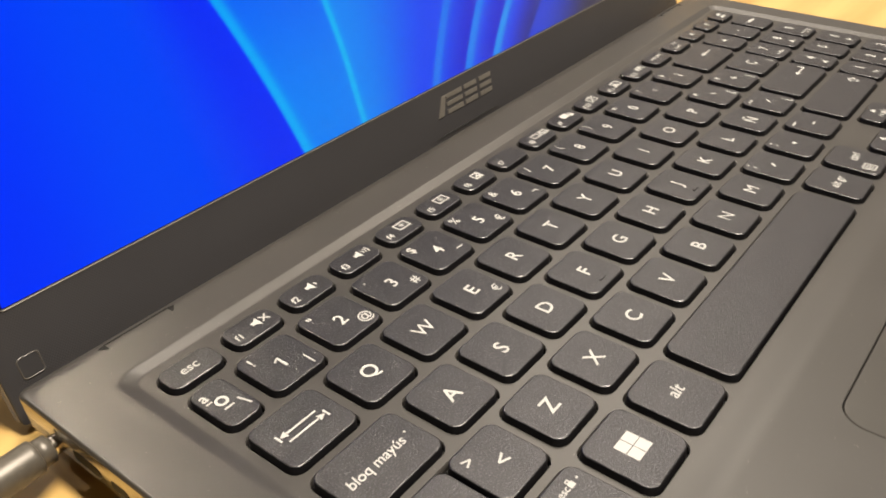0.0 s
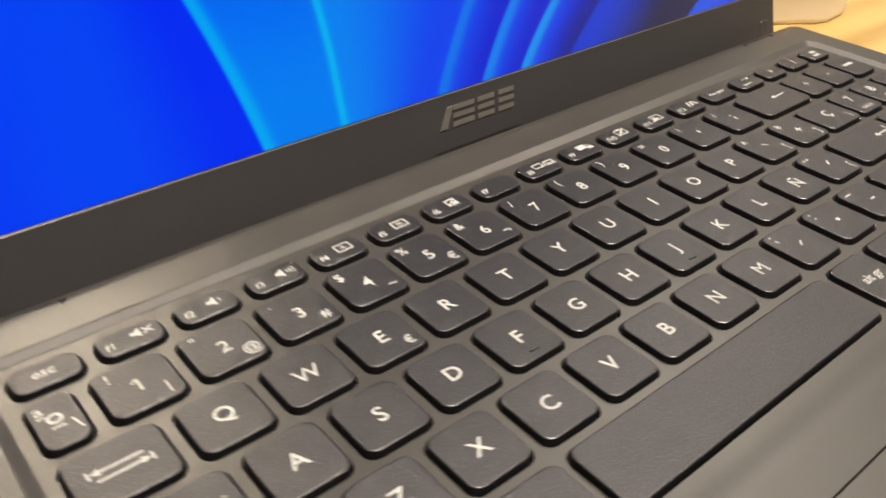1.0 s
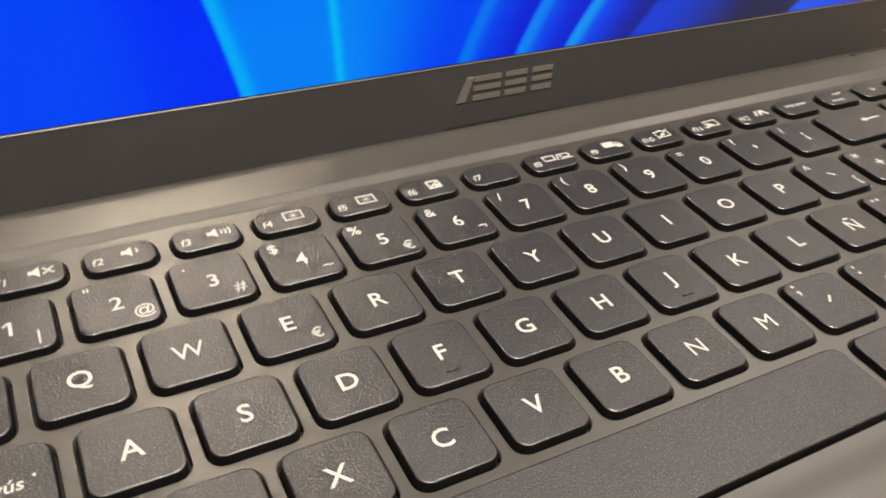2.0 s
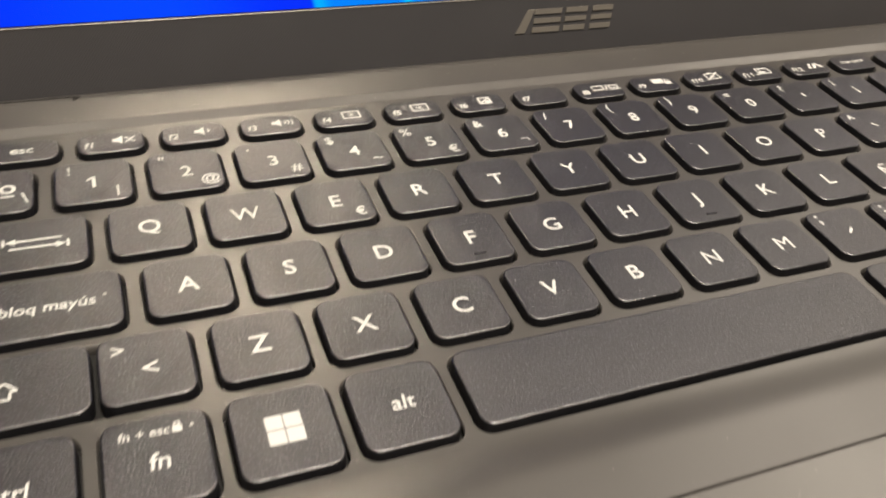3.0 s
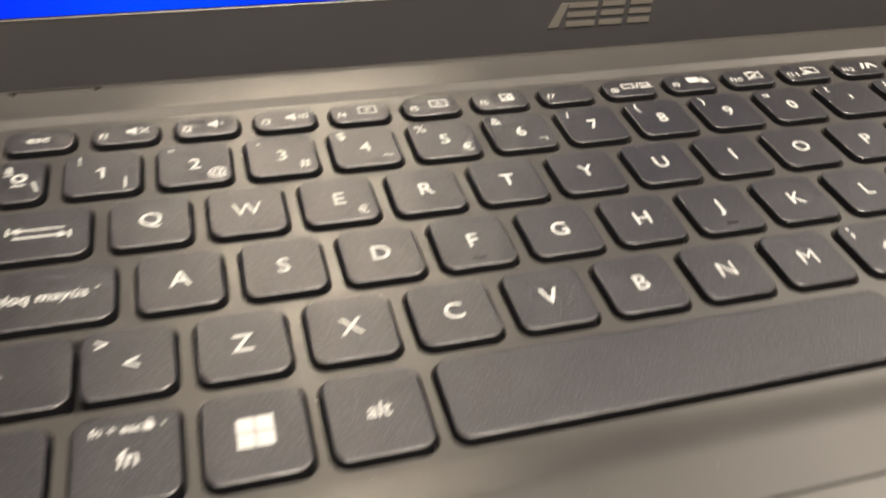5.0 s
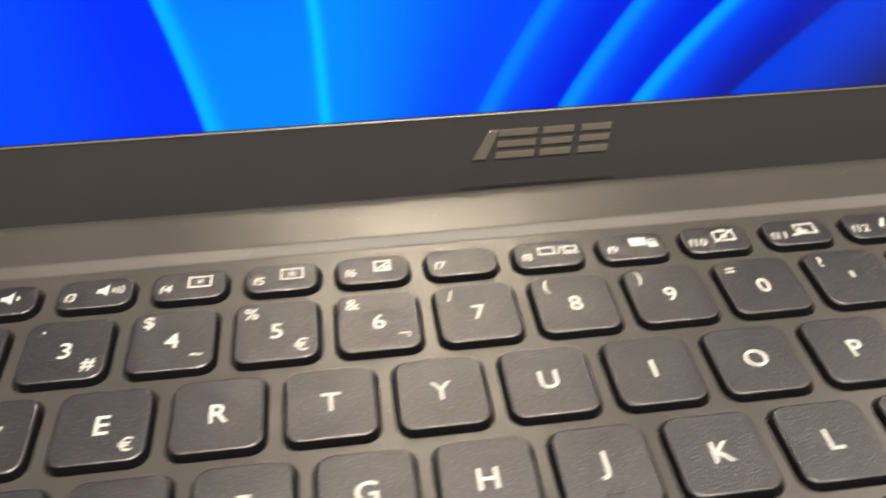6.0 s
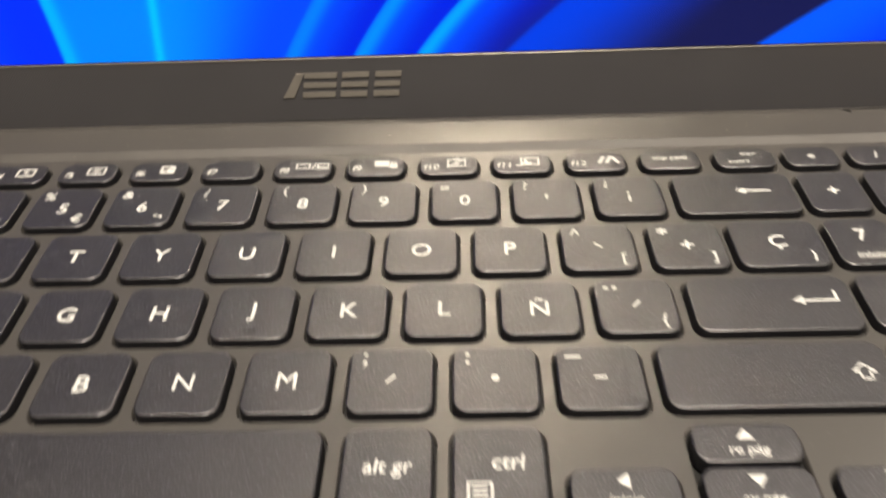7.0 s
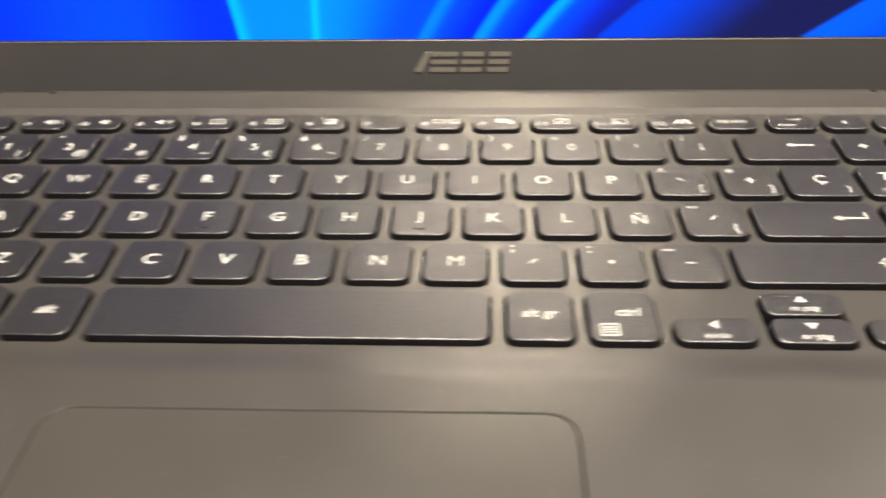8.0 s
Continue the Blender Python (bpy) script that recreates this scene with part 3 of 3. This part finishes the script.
for index, k in enumerate(KEYCAPS):
    a, b, c, d = key_span(k)
    key = part("key", key_mesh(b - a, d - c), KEY, laptop, at=((a + b) / 2, (c + d) / 2, 0))
    key.rotation_euler = (radians(slope_of(index)), radians(slope_of(index + 5)), 0)
    if k[3] or k[4]:
        bm = bmesh.new()
        for text, x, y, cap in k[3]:
            text_into(bm, text, x, y, cap)
        for icon in k[4]:
            if icon[0] == "mark":
                mk = bmesh.new()
                prism(mk, rr(-1.4, 1.4, -5.5, -4.9, 0.28, 3), -0.05, 0.28, 0.1)
                part("raised_mark", mk, KEY, key)
            else:
                icon_into(bm, *icon)
        words = " ".join(t[0] for t in k[3])
        me = bpy.data.meshes.new("legend")
        bm.to_mesh(me)
        bm.free()
        me.materials.append(LEGEND)
        part("legend", me, LEGEND, key, f"white printed legend {words}".strip() if words else "white printed symbol")

# display: frame, lit panel, small pads
TILT = 17.0
LY, LZ = 67.8, 1.0
lid = new("lid")
lid.parent = laptop
lid.location = (0, LY * MM, LZ * MM)
lid.rotation_euler = (radians(-TILT), 0, 0)
# local to the lid: x along it, z up it, y backwards
SX0, SX1, SZ0, SZ1 = -44.2, 2 * XC + 44.2, 10.9, 205.0
LB, LT = -16.0, 216.0


def upright(bm):
    """Lay what was drawn in x, y with height z against the lid: y becomes up, z becomes forwards."""
    bm.transform(Matrix(((1, 0, 0, 0), (0, 0, -1, 0), (0, 1, 0, 0), (0, 0, 0, 1))))


bm = bmesh.new()
LX0, LX1 = X0 + 0.8, X1 - 0.8
out_pts, in_pts = rr(LX0, LX1, LB, LT, 1.5, 6), rr(SX0, SX1, SZ0, SZ1, 1.0, 6)
o, i = ring(bm, out_pts, 0), ring(bm, in_pts, 0)
bmesh.ops.triangle_fill(bm, use_beauty=True, edges=loop_edges(bm, o) + loop_edges(bm, i), normal=(0, 0, 1))
mid = ring(bm, rr(SX0 + 0.3, SX1 - 0.3, SZ0 + 0.3, SZ1 - 0.3, 0.8, 6), -0.45)
bridge(bm, i, mid, False)
bridge(bm, mid, ring(bm, rr(SX0 + 0.35, SX1 - 0.35, SZ0 + 0.35, SZ1 - 0.35, 0.8, 6), -1.1), False)
bridge(bm, o, ring(bm, rr(LX0 - 0.25, LX1 + 0.25, LB - 0.25, LT + 0.25, 1.7, 6), -0.5))
upright(bm)
part("bezel", bm, BEZEL, lid, "dark finely textured display frame")
bm = bmesh.new()
prev = ring(bm, rr(LX0 - 0.25, LX1 + 0.25, LB - 0.25, LT + 0.25, 1.7, 6), -0.5)
for inset, z in ((0.0, -4.0), (0.8, -5.4), (2.5, -6.2)):
    nxt = ring(bm, rr(LX0 - 0.25 + inset, LX1 + 0.25 - inset, LB - 0.25 + inset, LT + 0.25 - inset, 1.7, 6), z)
    bridge(bm, prev, nxt)
    prev = nxt
bm.faces.new(prev)
upright(bm)
part("back_shell", bm, SIDE, lid)


def wallpaper(x, s):
    """Colour of the lit picture at x along and s up the panel: broad blue folds with bright rims."""
    mixv = lambda p, q, w: p + (q - p) * w[:, None]
    step = lambda v, e0, e1: (lambda u: u * u * (3 - 2 * u))(np.clip((v - e0) / (e1 - e0), 0, 1))
    d = s - 12
    f1, f2 = 51.3 - 0.2 * d - 0.0018 * d * d, 77.6 - 0.002 * d * np.clip(d - 20, 0, 99)
    f3, f4, f5 = 112.6 + 0.55 * d + 0.0035 * d * d, 131.8 + 0.63 * d + 0.005 * d * d, 149.3 + 0.78 * d + 0.008 * d * d
    f6, f7 = 173.5 + 1.12 * d + 0.006 * d * d, 241.8 + 1.64 * d
    deep, mid_, sky, cyan = (np.array(c) for c in ((0.0, 0.022, 1.0), (0.0, 0.063, 1.0), (0.0, 0.23, 1.0), (0.0, 0.52, 1.0)))
    night = np.array((0.008, 0.010, 0.075))
    col = mixv(np.tile(deep, (len(x), 1)), np.tile(mid_, (len(x), 1)), step(x, -40, 6) * 0.75 + 0.2)
    col = mixv(col, np.tile(deep, (len(x), 1)), step(x, 12, f1 - 6) * 0.85)
    fold1 = step(x, f1 - 0.7, f1 + 0.9)
    fill1 = mixv(np.tile(sky, (len(x), 1)), np.tile(mid_, (len(x), 1)), step(s, 20, 70) * 0.6)
    col = mixv(col, fill1, fold1)
    col = mixv(col, np.tile(cyan, (len(x), 1)), np.exp(-((x - f1 - 1.6) / 2.2) ** 2) * fold1 * 0.7)
    fill2 = mixv(np.tile(sky * 1.1, (len(x), 1)), np.tile(mid_, (len(x), 1)), step(x, f2, 108 + 0.5 * d) * 1.0)
    fold2 = step(x, f2 - 0.3, f2 + 0.4)
    col = mixv(col, fill2, fold2)
    col = mixv(col, np.tile(cyan, (len(x), 1)), np.exp(-((x - f2 - 0.6) / 1.3) ** 2) * 0.95)
    for f, wide, rim in ((f3, 16, 0.30), (f4, 14, 0.42), (f5, 20, 0.62)):
        fold = step(x, f - 0.3, f + 0.8)
        base_c = mixv(np.tile(mid_ * 0.95, (len(x), 1)), np.tile(deep * 0.75, (len(x), 1)), step(x, f + 5, f + wide + 3))
        col = mixv(col, base_c, fold)
        col = mixv(col, np.tile(cyan, (len(x), 1)), (np.exp(-((x - f - 2.6) / 2.8) ** 2)) * fold * rim)
    col = mixv(col, np.tile(night, (len(x), 1)), step(x, f5 + 7, f5 + 28) * step(-s, -60, -12) * 0.7)
    fold6 = step(x, f6 - 1.0, f6 + 2.0)
    col = mixv(col, mixv(np.tile(mid_ * 0.75, (len(x), 1)), np.tile(night, (len(x), 1)), step(x, f6 + 5, f6 + 48)), fold6)
    col = mixv(col, np.tile(night, (len(x), 1)), step(x, f5 + 25, f5 + 80) * step(s, 36, 70) * 0.7)
    fold7 = step(x, f7 - 1.0, f7 + 2.0)
    col = mixv(col, mixv(np.tile(np.array((0.0, 0.10, 1.0)), (len(x), 1)), np.tile(deep, (len(x), 1)), step(x, f7 + 6, f7 + 50)), fold7)
    lit = step(s, 11.5, 12.1) * step(x, SX0 + 0.5, SX0 + 1.1) * step(-x, -SX1 + 0.5, -SX1 + 1.1)
    return np.clip(col * lit[:, None], 0, 1)


# The panel is a fine prism sheet: bright faces look up and forwards, faint faces look down, so that it is dim seen from below.
nx, nz, deep_p = 640, 388, 0.8
gx, gz = np.linspace(SX0, SX1, nx), np.linspace(SZ0 - 0.3, SZ1, nz + 1)
bx, bz = np.meshgrid(gx, gz)
tx, tz = np.meshgrid(gx, gz[:-1] - deep_p * math.sin(radians(12)))
places = np.concatenate([np.stack([bx.ravel(), np.full(bx.size, 0.98), bz.ravel()], -1), np.stack([tx.ravel(), np.full(tx.size, 0.98 - deep_p * math.cos(radians(12))), tz.ravel()], -1)])
base_i = np.arange((nz + 1) * nx).reshape(nz + 1, nx)
tip_i = (nz + 1) * nx + np.arange(nz * nx).reshape(nz, nx)


def strips(lo, hi):
    return np.stack([lo[:, :-1], lo[:, 1:], hi[:, 1:], hi[:, :-1]], -1).reshape(-1, 4)


dark_f, lit_f = strips(base_i[:-1], tip_i), strips(tip_i, base_i[1:])
me = bpy.data.meshes.new("screen")
me.from_pydata(places * MM, [], np.concatenate([lit_f, dark_f]))
me.polygons.foreach_set("material_index", np.r_[np.zeros(len(lit_f)), np.ones(len(dark_f))].astype(np.int32))
xx, zz = places[:, 0], np.concatenate([bz.ravel(), np.repeat(gz[1:], nx)])
att = me.color_attributes.new("picture", "FLOAT_COLOR", "POINT")
att.data.foreach_set("color", np.c_[wallpaper(xx, zz), np.ones(len(xx))].astype(np.float32).ravel())
SCREEN = bpy.data.materials.new("lit_screen")
SCREEN.use_nodes = True
sn, sl = SCREEN.node_tree.nodes, SCREEN.node_tree.links
pic = sn.new("ShaderNodeVertexColor")
pic.layer_name = "picture"
sb = sn["Principled BSDF"]
sb.inputs["Base Color"].default_value, sb.inputs["Roughness"].default_value = (0.002, 0.002, 0.003, 1), 0.5
sb.inputs["Specular IOR Level"].default_value = 0.0
sl.new(pic.outputs["Color"], sb.inputs["Emission Color"])
sb.inputs["Emission Strength"].default_value = 1.17
LOWLIT = SCREEN.copy()
LOWLIT.name = "lit_screen_low_angle"
LOWLIT.node_tree.nodes["Principled BSDF"].inputs["Emission Strength"].default_value = 0.1
me.materials.append(SCREEN)
me.materials.append(LOWLIT)
part("screen", me, SCREEN, lid, "lit screen with a blue folded wallpaper")

# strip added along the frame's inner edge, its highlight painted as paler colour
bm = bmesh.new()
o = ring(bm, rr(SX0 - 0.3, SX1 + 0.3, SZ0 - 0.3, SZ1 + 0.3, 1.2, 6), 0.0)
m1 = ring(bm, rr(SX0 - 0.2, SX1 + 0.2, SZ0 - 0.2, SZ1 + 0.2, 1.1, 6), 0.14)
m2 = ring(bm, rr(SX0 + 0.02, SX1 - 0.02, SZ0 + 0.02, SZ1 - 0.02, 1.0, 6), 0.08)
e = ring(bm, rr(SX0 + 0.2, SX1 - 0.2, SZ0 + 0.2, SZ1 - 0.2, 0.8, 6), -0.2)
bridge(bm, o, m1)
bridge(bm, m1, m2)
bridge(bm, m2, e)
upright(bm)
part("screen_rim", bm, RIM, lid, "thin rim round the screen, paler to paint its highlight")

# glossy cover sheet of the panel
GLASS = bpy.data.materials.new("cover_glass")
GLASS.use_nodes = True
gn, gl = GLASS.node_tree.nodes, GLASS.node_tree.links
gn.remove(gn["Principled BSDF"])
clear, gloss, fres, mixs = (gn.new(k) for k in ("ShaderNodeBsdfTransparent", "ShaderNodeBsdfGlossy", "ShaderNodeFresnel", "ShaderNodeMixShader"))
slant, sheen = gn.new("ShaderNodeLayerWeight"), gn.new("ShaderNodeMath")
gloss.inputs["Roughness"].default_value, fres.inputs["IOR"].default_value = 0.08, 1.45
gloss.inputs["Color"].default_value = (1.0, 0.96, 0.85, 1)
sheen.operation, sheen.inputs[1].default_value = "MULTIPLY_ADD", 0.32
gl.new(slant.outputs["Facing"], sheen.inputs[0])
gl.new(fres.outputs[0], sheen.inputs[2])
gl.new(sheen.outputs[0], mixs.inputs[0])
gl.new(clear.outputs[0], mixs.inputs[1])
gl.new(gloss.outputs[0], mixs.inputs[2])
gl.new(mixs.outputs[0], gn["Material Output"].inputs["Surface"])
bm = bmesh.new()
bm.faces.new(ring(bm, rr(SX0 - 0.1, SX1 + 0.1, SZ0 - 0.1, SZ1 + 0.1, 0.8, 4), -0.1))
upright(bm)
glass_mesh = mesh_of("cover_glass", bm, GLASS)
if glass_mesh.polygons[0].normal.y > 0:
    glass_mesh.flip_normals()
glass = part("cover_glass", glass_mesh, GLASS, lid, "clear glossy cover sheet")
glass.visible_shadow = False

# badge under the screen, drawn as plain slanted bars
BLOCKS = [((111.5, 0.2), (114.6, 0.2), (118.0, 7.0), (115.7, 7.0))]
for x, w in ((116.9, 9.2), (127.5, 7.4), (136.7, 7.2)):
    for lo, hi in ((0.2, 1.7), (2.9, 4.3), (5.5, 7.0)):
        BLOCKS.append(((x + lo * 0.16, lo), (x + w + lo * 0.16, lo), (x + w + hi * 0.16, hi), (x + hi * 0.16, hi)))
for pts in BLOCKS:
    bm = bmesh.new()
    prism(bm, pts, -0.05, 0.32, 0.08)
    upright(bm)
    part("badge_bar", bm, LOGO, lid, "raised grey metallic badge shape")
bm = bmesh.new()
prism(bm, rr(108.3, 146.1, -6.75, -6.1, 0.3, 3), -0.05, 0.2, 0.1)
upright(bm)
part("rubber_strip", bm, RUBBER, lid, "thin dark rubber strip")
for x in (-43.5, 2 * XC + 43.5):
    bm = bmesh.new()
    prism(bm, rr(x - 2.5, x + 2.5, -6.0, -1.0, 0.9, 4), -0.05, 0.1, 0.05)
    upright(bm)
    pad = part("rubber_bumper", bm, BUMPER, lid, "small square rubber bumper")
    bm = bmesh.new()
    rings = [ring(bm, rr(x - w, x + w, -3.5 - w, -3.5 + w, 0.9, 4), z) for w, z in ((2.8, 0.0), (2.72, 0.2), (2.6, 0.2), (2.5, 0.08))]
    for lo, hi in zip(rings, rings[1:]):
        bridge(bm, lo, hi)
    upright(bm)
    part("raised_edge", bm, RIM, pad, "thin shiny raised edge")

# sticker on the palm rest; its wording is left as plain bars and rings
SY = 1.2
bm = bmesh.new()
prism(bm, rr(-36.3, -18.6, -111.5 + SY, -87.6 + SY, 0.6, 4), TOP_Z, TOP_Z + 0.08)
sticker = part("sticker", bm, BLUE, laptop, "blue rectangular processor sticker")
for nm, mat, spans in (("panel", CYAN, ((-22.4, -18.7, -99.5, -87.7), (-36.2, -22.4, -111.3, -103.0))),
                       ("bar", WHITE, ((-34.4, -28.2, -91.4, -90.0), (-21.6, -20.9, -102.6, -100.4), (-20.6, -19.3, -102.6, -100.4)))):
    for a, b, c, d in spans:
        bm = bmesh.new()
        prism(bm, rr(a, b, c + SY, d + SY, 0.3, 3), TOP_Z + 0.08, TOP_Z + (0.1 if nm == "panel" else 0.13))
        part(nm, bm, mat, sticker)
for a in (-34.5, -31.1, -27.7, -24.3):
    bm = bmesh.new()
    o, i = rr(a, a + 3.0, -98.2 + SY, -95.2 + SY, 1.3, 4), rr(a + 0.6, a + 2.4, -97.6 + SY, -95.8 + SY, 0.8, 4)
    lo, hi = ring(bm, o, TOP_Z + 0.08), ring(bm, o, TOP_Z + 0.13)
    li, hh = ring(bm, i, TOP_Z + 0.08), ring(bm, i, TOP_Z + 0.13)
    bridge(bm, lo, hi, False)
    bridge(bm, hi, hh, False)
    bridge(bm, hh, li, False)
    part("ring", bm, WHITE, sticker)

# ---- power plug in the left side and its cable ----
plug = thing("power_plug", "dark grey round power plug with a cable in the laptop's side", "plug", at=(0, 0, H))
PY, PZ = 45.6, -8.0
bm = bmesh.new()
tube(bm, [(X0 + 1.5, PY, PZ), (X0 - 2.0, PY, PZ)], 2.3, 16)
part("metal_barrel", bm, STEEL, plug, "shiny metal barrel")
bm = bmesh.new()
tube(bm, [(X0 - 1.3, PY, PZ), (X0 - 1.6, PY, PZ), (X0 - 4.4, PY, PZ), (X0 - 4.5, PY, PZ)], [2.8, 3.3, 3.4, 3.2], 24)
part("collar", bm, GRIP, plug)
bm = bmesh.new()
tube(bm, [(X0 - 4.4, PY, PZ), (X0 - 4.7, PY, PZ), (X0 - 5.6, PY, PZ), (X0 - 24, PY - 0.2, PZ - 0.2), (X0 - 32, PY - 0.3, PZ - 1), (X0 - 36, PY, PZ - 1.6)], [3.4, 4.0, 4.1, 4.1, 3.4, 2.4], 24)
part("grip", bm, GRIP, plug)
bm = bmesh.new()
tube(bm, spline([(X0 - 35, PY, PZ - 1.6), (X0 - 50, PY + 2, -13), (X0 - 62, PY + 18, -15.7), (X0 - 48, PY + 36, -15.7), (-64, 96, -15.7), (-56, 118, -15.7), (-30, 150, -15.7), (40, 190, -15.7), (160, 240, -15.7), (240, 330, -15.7)], 8), 1.7, 10)
part("cable", bm, CABLE, plug)

# ---- pale tub behind the laptop ----
tub = thing("plastic_tub", "cream white plastic tub standing on the wooden table", "tub", at=(0, 0, 0.75))
bm = bmesh.new()
foot = [(330, 100), (336, 92), (362, 75), (369, 73), (387, 75), (397, 80), (440, 124), (442, 136), (410, 190), (398, 196), (350, 172), (340, 164)]
cx, cy = 384.0, 130.0
prev = None
for grow, z in ((0.975, 0.0), (0.99, 0.8), (1.0, 3), (1.01, 46), (1.04, 48), (1.04, 50), (1.0, 50), (0.96, 46), (0.94, 10)):
    cur = ring(bm, [(cx + (x - cx) * grow, cy + (y - cy) * grow) for x, y in foot], z)
    if prev:
        bridge(bm, prev, cur)
    else:
        bm.faces.new(cur[::-1])
    prev = cur
bm.faces.new(prev)
part("tub_body", bm, CREAM, tub)

# ---- dust and lint on the deck ----
rng = random.Random(11)
LINT = material("lint", (0.34, 0.32, 0.29), 0.9, tone=(900, 0.1))
bm = bmesh.new()
for _ in range(170):
    front = rng.random() < 0.72
    x = rng.uniform(X0 + 4, X1 - 4)
    y = rng.uniform(Y0 + 6, RY0 - 2) if front else rng.uniform(RY1 + 1, Y1 - 1)
    turn, bend, step_l = rng.uniform(0, 6.28), rng.uniform(-0.5, 0.5), rng.uniform(0.03, 0.2)
    pts = []
    for _k in range(4):
        pts.append((x, y, TOP_Z + 0.03))
        x, y, turn = x + step_l * math.cos(turn), y + step_l * math.sin(turn), turn + bend
    tube(bm, pts, rng.uniform(0.02, 0.04), 4)
lint = new("dust", mesh_of("dust", bm, LINT))
lint.location = (0, 0, H)
tagged(lint, "pale specks and short fibres of dust on the laptop deck", "dust", kind="stuff")
